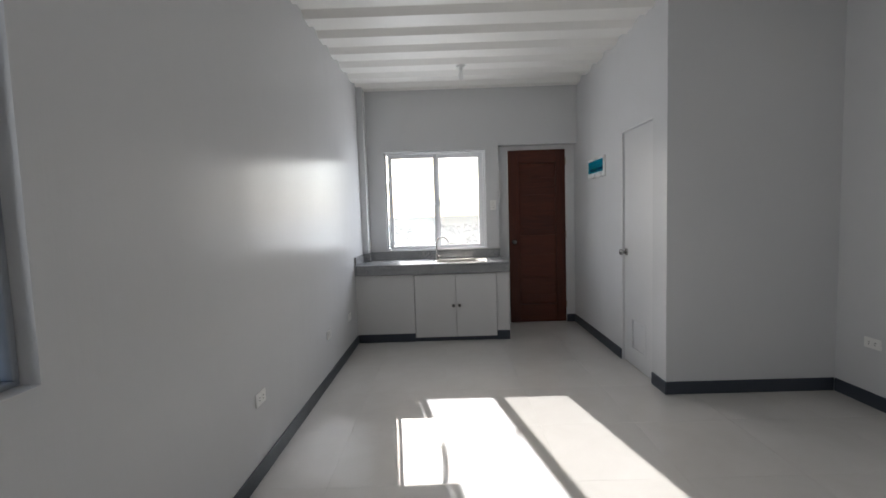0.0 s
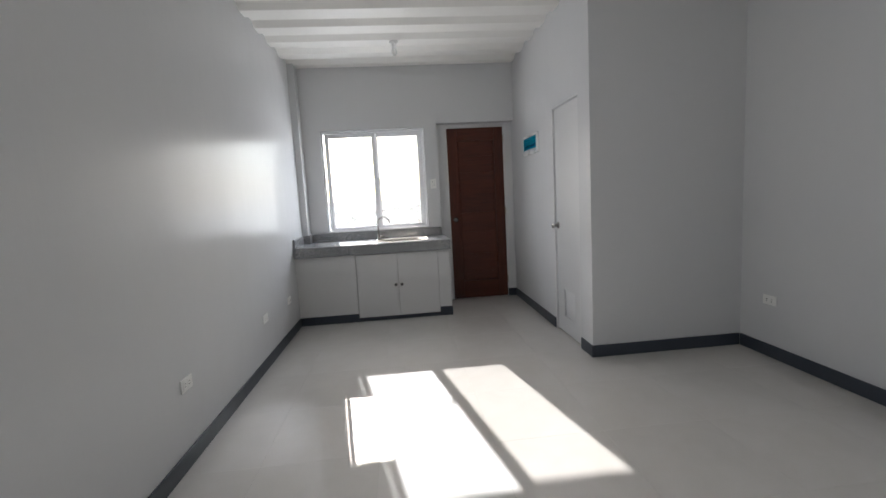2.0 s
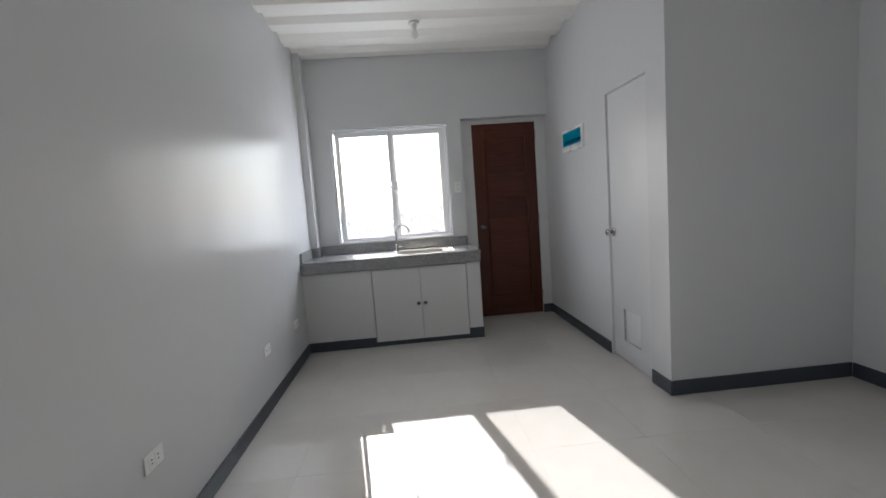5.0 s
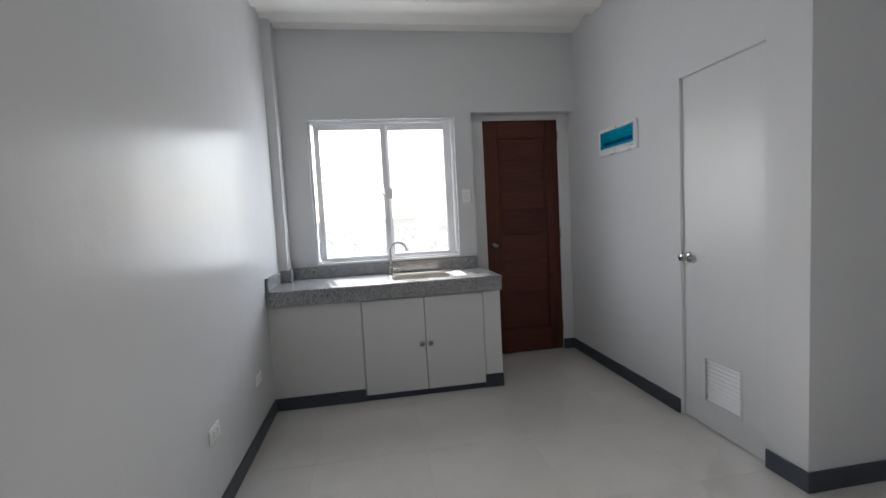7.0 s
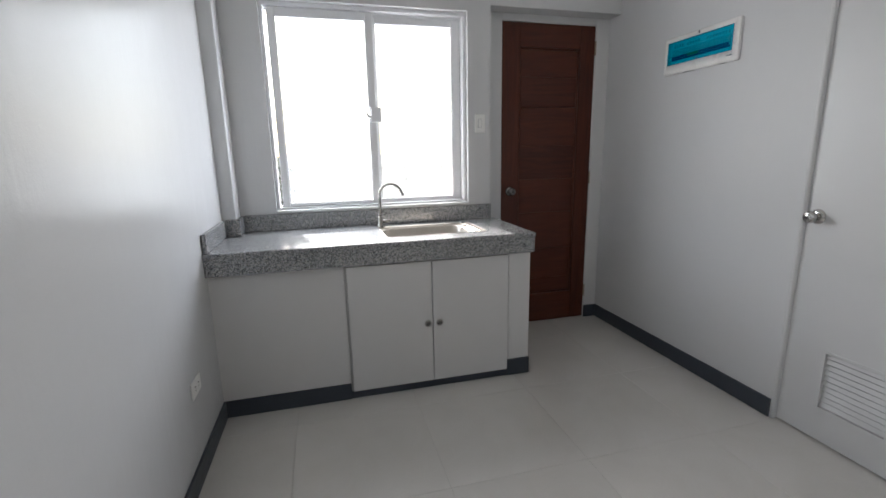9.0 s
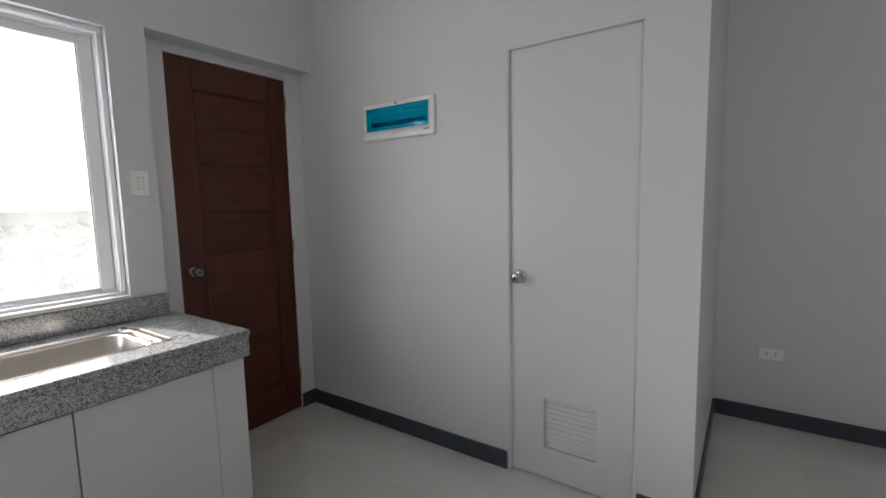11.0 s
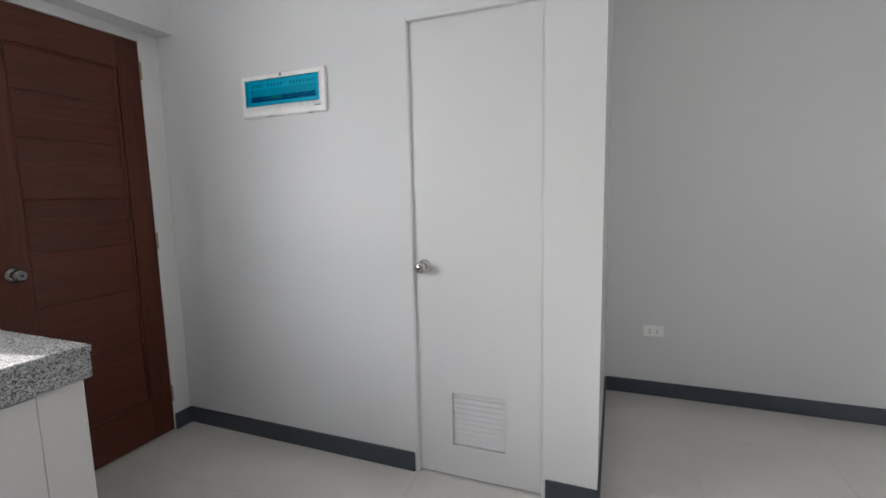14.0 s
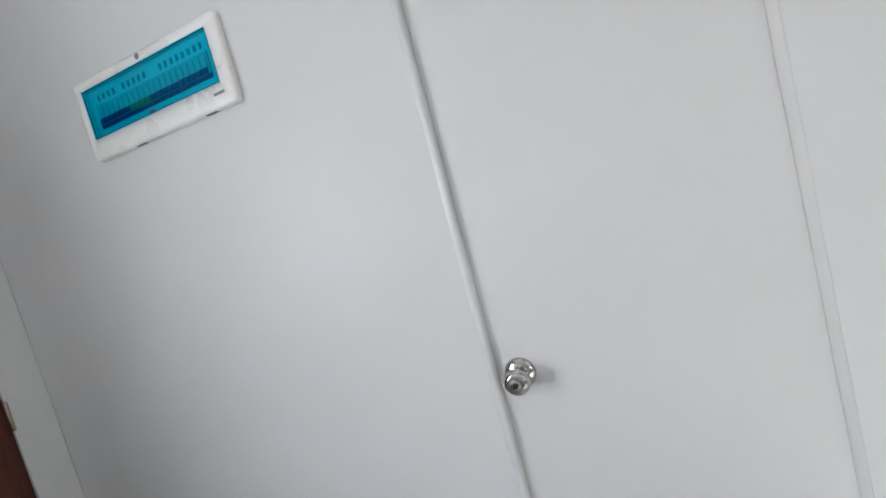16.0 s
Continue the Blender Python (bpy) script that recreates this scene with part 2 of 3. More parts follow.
def glass_mat(name, veil, tint=(0.97, 0.985, 0.98), smudge_veil=0.0):
    """A clear pane with a film added to whiten the view as haze would."""
    m = bpy.data.materials.new(name)
    m.use_nodes = True
    nt = m.node_tree
    nt.nodes.remove(nt.nodes["Principled BSDF"])
    co = nt.nodes.new("ShaderNodeTexCoord")
    out = nt.nodes["Material Output"]
    tr = nt.nodes.new("ShaderNodeBsdfTransparent")
    tr.inputs[0].default_value = (*tint, 1)
    gl = nt.nodes.new("ShaderNodeBsdfGlossy")
    gl.inputs["Roughness"].default_value = 0.02
    film = nt.nodes.new("ShaderNodeBsdfTranslucent")
    film.inputs[0].default_value = (0.9, 0.9, 0.88, 1)
    n = noise_node(nt, co, 7, 6, 0.65)
    m1 = nt.nodes.new("ShaderNodeMixShader")
    film_share = spread(nt, n.outputs[0], veil * 0.5, veil * 1.5)
    if smudge_veil:
        # smudges and a veil that stands in for outdoor haze, thicker towards the sill
        sep = nt.nodes.new("ShaderNodeSeparateXYZ")
        nt.links.new(co.outputs["Generated"], sep.inputs[0])
        low = ramp(nt, sep.outputs[2], [(0.0, (1.0,)), (0.22, (0.75,)), (0.48, (0.0,))])
        wipe = noise_node(nt, co, 5, 5, 0.7, (1, 1, 0.35), 1.5)
        patchy = nt.nodes.new("ShaderNodeMath")
        patchy.operation = "MULTIPLY"
        nt.links.new(low.outputs[0], patchy.inputs[0])
        nt.links.new(spread(nt, wipe.outputs[0], 0.0, smudge_veil * 2), patchy.inputs[1])
        both = nt.nodes.new("ShaderNodeMath")
        both.operation = "ADD"
        both.use_clamp = True
        nt.links.new(film_share, both.inputs[0])
        nt.links.new(patchy.outputs[0], both.inputs[1])
        film_share = both.outputs[0]
    nt.links.new(film_share, m1.inputs[0])
    nt.links.new(tr.outputs[0], m1.inputs[1])
    nt.links.new(film.outputs[0], m1.inputs[2])
    fr = gloss_share(nt)
    m2 = nt.nodes.new("ShaderNodeMixShader")
    nt.links.new(fr, m2.inputs[0])
    nt.links.new(m1.outputs[0], m2.inputs[1])
    nt.links.new(gl.outputs[0], m2.inputs[2])
    nt.links.new(m2.outputs[0], out.inputs[0])
    return m


def tinted_mat(name, colour):
    m = bpy.data.materials.new(name)
    m.use_nodes = True
    nt = m.node_tree
    nt.nodes.remove(nt.nodes["Principled BSDF"])
    tr = nt.nodes.new("ShaderNodeBsdfTransparent")
    tr.inputs[0].default_value = (*colour, 1)
    gl = nt.nodes.new("ShaderNodeBsdfGlossy")
    gl.inputs["Roughness"].default_value = 0.04
    fr = gloss_share(nt)
    mx = nt.nodes.new("ShaderNodeMixShader")
    nt.links.new(fr, mx.inputs[0])
    nt.links.new(tr.outputs[0], mx.inputs[1])
    nt.links.new(gl.outputs[0], mx.inputs[2])
    nt.links.new(mx.outputs[0], nt.nodes["Material Output"].inputs[0])
    return m


WALL = paint("wall_paint", (0.685, 0.687, 0.692), 0.27, wave=0.40, spec=0.10, brushed_up=True)
CEIL = paint("ceiling_paint", (0.91, 0.892, 0.85), 0.45, wave=0.1, spec=0.4)
TRIM = paint("trim_paint", (0.70, 0.70, 0.70), 0.32, wave=0.1)
DOORW = paint("door_paint", (0.67, 0.67, 0.672), 0.34, wave=0.12)
CABW = paint("cabinet_paint", (0.72, 0.712, 0.705), 0.40, wave=0.08)
BASE = paint("baseboard_paint", (0.050, 0.060, 0.078), 0.42, wave=0.15, vary=0.2)
GROUT = plain("grout", (0.52, 0.505, 0.48), 0.8)
TILE = tile_mat()
GRANITE = granite_mat("granite", 0.17)
WOOD_X = wood_mat("mahogany_across", "x")
WOOD_Z = wood_mat("mahogany_upright", "z")
PVC = plain("white_vinyl", (0.83, 0.835, 0.85), 0.35, vary=0.04)
PLATE = plain("plate_plastic", (0.88, 0.875, 0.85), 0.30, vary=0.04)
SLOTBACK = plain("painted_vent_shade", (0.08, 0.08, 0.08), 0.8)
SLOT = plain("dark_slot", (0.02, 0.02, 0.02), 0.6)
STEEL = plain("brushed_steel", (0.58, 0.54, 0.49), 0.32, 1.0, vary=0.1, scale=30, grain=0.08)
# chrome darkened in its colour to stand in for a dark room's reflection
DARK_CHROME = plain("dark_reflection_chrome", (0.20, 0.19, 0.185), 0.16, 1.0, vary=0.1, grain=0.0)
SATIN = plain("satin_steel", (0.36, 0.345, 0.325), 0.26, 1.0, vary=0.06, grain=0.0)
CHROME = plain("satin_chrome", (0.52, 0.51, 0.495), 0.12, 1.0, vary=0.06, grain=0.0)
BRASS = plain("dull_hinge_steel", (0.40, 0.33, 0.26), 0.4, 1.0)
BOXW = plain("box_plastic", (0.80, 0.79, 0.775), 0.28, vary=0.012, scale=8)
TEAL = tinted_mat("teal_cover", (0.17, 0.83, 0.94))
INSIDE = plain("box_backing", (0.72, 0.73, 0.73), 0.5)
BREAKER = plain("breaker_body", (0.50, 0.54, 0.54), 0.4)
TOGGLE_B = plain("blue_toggle", (0.022, 0.05, 0.19), 0.4)
TOGGLE_G = plain("green_toggle", (0.05, 0.26, 0.10), 0.4)
INK = plain("grey_ink", (0.18, 0.19, 0.21), 0.6)
PALE_INK = plain("faded_ink", (0.25, 0.27, 0.29), 0.6)
BULB = plain("bulb_glass", (0.82, 0.82, 0.80), 0.15, vary=0.02, grain=0)
GLASS = glass_mat("veiled_glass", 0.008, smudge_veil=0.045)
# tint added to dim the sun patch that falls through this pane
GLASS_DIMMING = glass_mat("sun_dimming_glass", 0.010, (0.80, 0.785, 0.765), smudge_veil=0.055)
GLASS_S = glass_mat("dark_glass", 0.02, (0.09, 0.105, 0.11))
SIDE_FRAME = plain("grey_aluminium", (0.34, 0.36, 0.39), 0.4, vary=0.05)
LEAD = plain("carcass_board", (0.50, 0.49, 0.48), 0.7)
NICKEL = plain("brushed_nickel", (0.40, 0.385, 0.365), 0.30, 1.0)


def ground_mat():
    m, nt, p, co = base_mat("dry_field", 0.95, 0, 0.0)
    a = noise_node(nt, co, 0.35, 6, 0.6)
    b = noise_node(nt, co, 6, 5, 0.7)
    c = ramp(nt, a.outputs[0], [(0.35, (0.095, 0.097, 0.078)), (0.55, (0.135, 0.132, 0.108)), (0.7, (0.18, 0.172, 0.145))])
    nt.links.new(mix(nt, c.outputs[0], (0.09, 0.09, 0.07), spread(nt, b.outputs[0], 0, 0.6)), p.inputs["Base Color"])
    bump(nt, p, b.outputs[0], 0.8, 0.15)
    return m


FIELD = ground_mat()
LEAF = plain("shrub_leaf", (0.11, 0.12, 0.075), 0.7, vary=0.25, scale=3)

# ---- the room ----
# the long wall stands half a degree askew
WEST = Matrix.Translation((0.026, 0, 0)) @ Matrix.Rotation(radians(-0.5), 4, "Z")
W, BX, RX = 2.58, 2.58, 3.80        # kitchen width, partition face, far side wall
BY, FY = -2.154, -6.80              # face of the recess wall, front wall
TOP, LOW = 2.95, 2.83               # wall tops, underside of the deck

# kitchen wall with the window opening and the back door's recess
WX0, WX1, WZ0, WZ1 = 0.298, 1.498, 0.958, 2.122
DX0, DZ1 = 1.65, 2.163
bm = grid_boxes(bmesh.new(), (-0.15, WX0, WX1, DX0, W, 3.95), (0.0, 0.20), (0.0, WZ0, WZ1, DZ1, TOP),
                lambda x, y, z: (WX0 < x < WX1 and WZ0 < z < WZ1) or (DX0 < x < W and z < DZ1))
wall_north = structure("wall_north", clean(bm), WALL, "pale grey semi-gloss kitchen wall with window and door openings", "wall")
# side wall with the second window
SY0, SY1, SZ0, SZ1 = -5.46, -4.250, 0.96, 2.12
bm = grid_boxes(bmesh.new(), (-0.15, 0.0), (-6.95, SY0, SY1, 0.0), (0.0, SZ0, SZ1, TOP),
                lambda x, y, z: SY0 < y < SY1 and SZ0 < z < SZ1)
wall_west = structure("wall_west", clean(bm), WALL, "long pale grey painted wall reflecting the window", "wall")
wall_west.matrix_world = WEST
# partition with the bathroom door
PY0, PY1, PZ1 = -1.936, -1.354, 2.028
bm = grid_boxes(bmesh.new(), (BX, 2.68), (BY, PY0, PY1, 0.0), (0.0, PZ1, TOP),
                lambda x, y, z: PY0 < y < PY1 and z < PZ1)
structure("wall_partition", clean(bm), WALL, "pale grey partition wall beside the kitchen with a door opening", "wall")
structure("wall_recess", bbox(2.68, 3.95, BY, BY + 0.10, 0, TOP), WALL, "pale grey wall that faces the living space", "wall")
structure("wall_east", bbox(RX, 3.95, -6.95, BY, 0, TOP), WALL, "pale grey side wall with one low outlet", "wall")
structure("wall_south", bbox(-0.06, RX, -6.95, FY, 0, TOP), WALL, "plain pale grey front wall", "wall")
# boxed pipe chase in the kitchen corner
structure("corner_column", bbox(0.0, 0.096, -0.150, 0.0, 0.86, 2.88, bevel=0.008, seg=2), WALL, "slim square painted column in the kitchen corner", "column")

# steel deck ceiling with trapezoid ribs across the room
bm = bmesh.new()
PITCH, RISE = 0.362, 0.040
prof = []
y = 0.0
while y > FY - 0.001:
    for dy, z in ((0, LOW), (0.128, LOW), (0.194, LOW + RISE), (0.296, LOW + RISE)):
        if y - dy > FY:
            prof.append((y - dy, z))
    y -= PITCH
prof.append((FY, LOW + RISE))
lo = [(bm.verts.new((-0.06, a, z)), bm.verts.new((RX, a, z))) for a, z in prof]
for (a, b), (c, d) in zip(lo, lo[1:]):
    bm.faces.new((a, b, d, c))
h0, h1 = (bm.verts.new((-0.06, 0, 3.05)), bm.verts.new((RX, 0, 3.05)))
h2, h3 = (bm.verts.new((-0.06, FY, 3.05)), bm.verts.new((RX, FY, 3.05)))
bm.faces.new((h0, h1, h3, h2))
bm.faces.new((lo[0][0], lo[0][1], h1, h0))
bm.faces.new((lo[-1][0], lo[-1][1], h3, h2))
structure("ceiling", bm, CEIL, "white painted corrugated steel deck ceiling", "ceiling")
structure("roof_slab", bbox(-0.15, 3.95, -6.95, 0.2, 3.06, 3.20), CEIL, "concrete slab over the deck", "slab")

# baseboards
def baseboard(x0, x1, y0, y1, h=0.095):
    return structure("baseboard", bbox(x0, x1, y0, y1, 0.001, h, bevel=0.002), BASE, "dark slate-blue painted baseboard", "baseboard")


BT = 0.011
baseboard(0.0, BT, FY, -0.592, 0.092).matrix_world = WEST
baseboard(BX - BT, BX, -1.340, 0.118)
baseboard(BX - BT, BX, BY - BT, -1.946)
baseboard(BX, RX - BT, BY - BT, BY)
baseboard(RX - BT, RX, FY, BY - BT)
baseboard(2.474, BX - BT, 0.107, 0.118, 0.095)

# ---- kitchen window ----
def sliding_window(name, u0, u1, z0, z1, put, glass, second, frame_paint, label, latch):
    """A two-sash sliding window. put maps (along, depth, height) to the world; depth grows outwards from the wall's face."""
    def slab(a0, a1, d0, d1, c0, c1, bevel=0.003):
        b = bbox(a0, a1, d0, d1, c0, c1, bevel=bevel)
        for v in b.verts:
            v.co = put(*v.co)
        return b
    win = thing(name, put((u0 + u1) / 2, 0, z0), label, "window", kind="structure")
    f, d0, d1 = 0.022, 0.036, 0.130
    part("window_frame", slab(u0, u1, d0, d1, z1 - f, z1), frame_paint, win)
    part("window_frame", slab(u0, u1, d0, d1, z0, z0 + 0.014), frame_paint, win)
    part("window_frame", slab(u0, u0 + f * 0.8, d0, 0.092, z0 + 0.014, z1 - f), frame_paint, win)
    part("window_frame", slab(u1 - f, u1, d0, d1, z0 + 0.014, z1 - f), frame_paint, win)
    part("sill_track", slab(u0 + f, u1 - f, 0.075, 0.081, z0 + 0.014, z0 + 0.024, 0.001), frame_paint, win)
    part("head_track", slab(u0 + f, u1 - f, 0.075, 0.081, z1 - f - 0.016, z1 - f, 0.001), frame_paint, win)
    mid = (u0 + u1) / 2
    zb, zt = z0 + 0.015, z1 - f - 0.004
    top, low = 0.050, 0.026
    # the inner sash stands a finger's width open at its outer end
    for a0, a1, s0, s1, d, pane_glass in ((u0 + f * 0.8 + 0.017, mid + 0.027, 0.043, 0.046, 0.046, glass), (mid - 0.013, u1 - f - 0.001, 0.054, 0.056, 0.086, second)):
        th = 0.026
        sash = part("sash", slab(a0, a0 + s0, d, d + th, zb, zt, 0.004), frame_paint, win)
        part("stile", slab(a1 - s1, a1, d, d + th, zb, zt, 0.004), frame_paint, sash)
        part("rail", slab(a0 + s0, a1 - s1, d + 0.001, d + th - 0.001, zt - top, zt, 0.004), frame_paint, sash)
        part("rail", slab(a0 + s0, a1 - s1, d + 0.001, d + th - 0.001, zb, zb + low, 0.004), frame_paint, sash)
        for b0, b1, c0, c1 in ((a0 + s0, a0 + s0 + 0.005, zb + low, zt - top), (a1 - s1 - 0.005, a1 - s1, zb + low, zt - top)):
            part("glazing_bead", slab(b0, b1, d + 0.005, d + th - 0.005, c0, c1, 0.001), frame_paint, sash)
        pane = part("pane", slab(a0 + s0 - 0.004, a1 - s1 + 0.004, d + 0.011, d + 0.015, zb + low - 0.004, zt - top + 0.004, 0), pane_glass, sash, "clear smudged glass with a haze veil along its lower edge" if latch else "dark glass pane")
        pane.visible_shadow = pane_glass is not GLASS
    if latch:
        lt = part("latch", slab(mid - 0.012, mid + 0.054, 0.028, 0.046, 1.470, 1.560, 0.005), frame_paint, win, "white plastic sash latch")
        b = bmesh.new()
        tube(b, [put(mid - 0.012, 0.036, 1.500), put(mid - 0.028, 0.030, 1.506), put(mid - 0.040, 0.026, 1.530), put(mid - 0.042, 0.026, 1.565)], [0.010, 0.009, 0.006, 0.004], 8)
        part("lever", b, frame_paint, lt)
    return win


kw = sliding_window("window_1", WX0 + 0.001, WX1 - 0.001, WZ0 + 0.001, WZ1 - 0.001, lambda u, d, z: Vector((u, d, z)), GLASS, GLASS_DIMMING, PVC,
                    "white vinyl two-pane sliding window over the kitchen counter", True)
part("window_sill", bbox(WX0 + 0.002, WX1 - 0.002, -0.020, 0.036, 0.944, WZ0 + 0.003, bevel=0.003), TRIM, kw)

sw = sliding_window("window_2", -SY1 + 0.001, -SY0 - 0.001, SZ0 + 0.001, SZ1 - 0.001, lambda u, d, z: Vector((-d - 0.015, -u, z)), GLASS_S, GLASS_S, SIDE_FRAME,
               "sliding side window set deep in the long wall", False)

sw.matrix_world = WEST @ Matrix.Translation(sw.location)

# ---- back door in its recess ----
door = thing("door_1", (2.12, 0.12, 0), "closed dark mahogany door with horizontal planks in a white frame", "door", kind="structure")
LX0, LX1, LZ1 = 1.779, 2.469, 2.113
part("jamb", bbox(DX0 + 0.001, LX0 - 0.003, 0.118, 0.198, 0.001, DZ1 - 0.001, bevel=0.002), TRIM, door, "white painted door frame")
part("jamb", bbox(LX1 + 0.003, W - 0.001, 0.118, 0.198, 0.001, DZ1 - 0.001, bevel=0.002), TRIM, door, "white painted door frame")
part("jamb", bbox(LX0 - 0.003, LX1 + 0.003, 0.118, 0.198, LZ1 + 0.003, DZ1 - 0.001, bevel=0.002), TRIM, door, "white painted door frame")
part("threshold", bbox(LX0 - 0.003, LX1 + 0.003, 0.15, 0.198, 0.001, 0.006), GROUT, door)
F0, F1 = 0.121, 0.160
PX0, PX1, PZB, PZT = 1.905, 2.357, 0.225, 1.962
leaf = part("door_leaf", bbox(LX0, PX0, F0, F1, 0.008, LZ1, bevel=0.003, seg=2), WOOD_Z, door, "stained mahogany stile")
part("stile", bbox(PX1, LX1, F0, F1, 0.008, LZ1, bevel=0.003, seg=2), WOOD_Z, leaf)
part("rail", bbox(PX0, PX1, F0 + 0.0015, F1, PZT, LZ1, bevel=0.003, seg=2), WOOD_X, leaf)
part("rail", bbox(PX0, PX1, F0 + 0.0015, F1, 0.008, PZB, bevel=0.003, seg=2), WOOD_X, leaf)
# bevelled moulding round the panel
for a0, a1, c0, c1 in ((PX0, PX0 + 0.012, PZB, PZT), (PX1 - 0.012, PX1, PZB, PZT), (PX0 + 0.012, PX1 - 0.012, PZT - 0.012, PZT), (PX0 + 0.012, PX1 - 0.012, PZB, PZB + 0.012)):
    part("moulding", bbox(a0, a1, F0 + 0.008, F1 - 0.004, c0, c1, bevel=0.004), WOOD_Z if a1 - a0 < 0.1 else WOOD_X, leaf)
cuts = [PZB + 0.012, 0.345, 0.571, 0.843, 1.084, 1.316, 1.578, 1.775, PZT - 0.012]
for c0, c1 in zip(cuts, cuts[1:]):
    part("plank", bbox(PX0 + 0.012, PX1 - 0.012, F0 + 0.016, F1 - 0.006, c0 + 0.0003, c1 - 0.0003, bevel=0.0012), WOOD_X, leaf)
part("panel_back", bbox(PX0 + 0.005, PX1 - 0.005, F1 - 0.008, F1 - 0.002, PZB, PZT), WOOD_X, leaf)


def knob(parent, place, way, label, metal):
    """A round lever-less door knob with its rose, pointing along way."""
    m = Matrix.Translation(place) @ Vector(way).to_track_quat("Z", "Y").to_matrix().to_4x4()
    k = part("knob", lathe(bmesh.new(), [(0, 0.062), (0.010, 0.062), (0.0125, 0.0605), (0.014, 0.0615), (0.021, 0.059), (0.0255, 0.052), (0.0265, 0.045), (0.024, 0.036), (0.016, 0.028), (0.0125, 0.022), (0.0125, 0.008)], m), metal, parent, label)
    part("rose", lathe(bmesh.new(), [(0, 0.012), (0.016, 0.012), (0.026, 0.009), (0.032, 0.003), (0.0325, 0.0)], m), metal, k)
    part("button", lathe(bmesh.new(), [(0, 0.0655), (0.005, 0.0655), (0.006, 0.0645), (0.006, 0.0605)], m, 12), SLOT, k)
    return k


knob(door, (1.843, F0, 1.006), (0, -1, 0), "round chrome knob, darkened for a dark room's reflection", DARK_CHROME)
for z in (0.22, 1.085, 1.97):
    b = bmesh.new()
    lathe(b, [(0, 0.045), (0.006, 0.045), (0.006, -0.045), (0, -0.045)], Matrix.Translation((LX1 + 0.002, 0.1165, z)), 10)
    part("hinge", b, BRASS, door, "dull steel butt hinge")

# ---- bathroom door ----
bd = thing("door_2", (2.62, -1.64, 0), "closed white flush door with a louvred vent below", "door", kind="structure")
part("jamb", bbox(2.5780, 2.675, PY1 - 0.006, -1.340, 0.001, PZ1 + 0.016, bevel=0.009, seg=4), DOORW, bd)
# splayed jamb on the hinge side
bm = bmesh.new()
ring = [[bm.verts.new((a, b, z)) for a, b in ((2.5803, PY0 + 0.0003), (2.5835, PY0 + 0.0015), (2.5990, PY0 + 0.0120), (2.675, PY0 + 0.0120), (2.675, PY0 + 0.0003))] for z in (0.001, PZ1 - 0.0035)]
for i in range(5):
    bm.faces.new((ring[0][i], ring[0][(i + 1) % 5], ring[1][(i + 1) % 5], ring[1][i]))
bm.faces.new(ring[0])
bm.faces.new(ring[1])
part("jamb", bm, DOORW, bd)
part("jamb", bbox(2.578, 2.675, PY0 + 0.0003, PY1 - 0.0065, PZ1 - 0.003, PZ1 + 0.014, bevel=0.002), DOORW, bd)
VY0, VY1, VZ0, VZ1 = -1.779, -1.516, 0.153, 0.418
LFX = 2.597
bm = grid_boxes(bmesh.new(), (LFX, 2.640), (PY0 + 0.0123, VY0, VY1, PY1 - 0.0065), (0.010, VZ0, VZ1, PZ1 - 0.0045),
                lambda x, y, z: VY0 < y < VY1 and VZ0 < z < VZ1)
part("door_leaf", clean(bm), DOORW, bd)
# added dark board; its colour stands in for shade behind the slats
part("stop", bbox(2.651, 2.672, PY0 + 0.004, PY1 - 0.004, 0.012, PZ1 - 0.004), SLOTBACK, bd)
vent = part("vent", grid_boxes(bmesh.new(), (LFX - 0.0018, LFX + 0.030), (VY0 - 0.004, VY0 + 0.009, VY1 - 0.009, VY1 + 0.004), (VZ0 - 0.004, VZ0 + 0.009, VZ1 - 0.009, VZ1 + 0.004),
            lambda x, y, z: VY0 + 0.009 < y < VY1 - 0.009 and VZ0 + 0.009 < z < VZ1 - 0.009), DOORW, bd, "white louvred vent")
NS = 10
for i in range(NS):
    z = VZ0 + 0.009 + (i + 0.5) * (VZ1 - VZ0 - 0.018) / NS
    b = bmesh.new()
    box(b, -0.0015, 0.0015, VY0 + 0.009, VY1 - 0.009, -0.0104, 0.0104)
    bmesh.ops.transform(b, matrix=Matrix.Translation((LFX + 0.013, 0, z)) @ Matrix.Rotation(radians(34), 4, "Y"), verts=b.verts)
    part("slat", b, DOORW, vent)
knob(bd, (LFX, -1.406, 0.984), (-1, 0, 0), "round polished steel knob", CHROME)

# ---- breaker box on the partition ----
bx = thing("breaker_box", (BX, -0.70, 1.695), "white plastic breaker box with a clear teal cover on the wall", "breaker box")
QY0, QY1, QZ0, QZ1 = -0.950, -0.455, 1.695, 1.896
TY0, TY1, TZ0, TZ1 = -0.915, -0.484, 1.748, 1.868
QF = 2.562
def yz(x, inset, r, hole=False):
    """A rounded outline of the box, or of its window, in the wall's plane."""
    a, b, c, d = (TY0, TY1, TZ0, TZ1) if hole else (QY0, QY1, QZ0, QZ1)
    return [(x, p, q) for p, q, _ in rrect(a + inset, b - inset, c + inset, d - inset, r, 0, 5)]


part("housing", loft(bmesh.new(), [yz(BX - 0.0005, 0, 0.010), yz(QF + 0.008, 0, 0.010), yz(QF + 0.004, 0.0012, 0.010), yz(QF + 0.0012, 0.004, 0.009), yz(QF, 0.009, 0.008),
                                   yz(QF, -0.0005, 0.002, True), yz(BX - 0.004, -0.0005, 0.002, True)], False), BOXW, bx)
part("backing", bbox(BX - 0.005, BX - 0.001, TY0, TY1, TZ0, TZ1), INSIDE, bx)
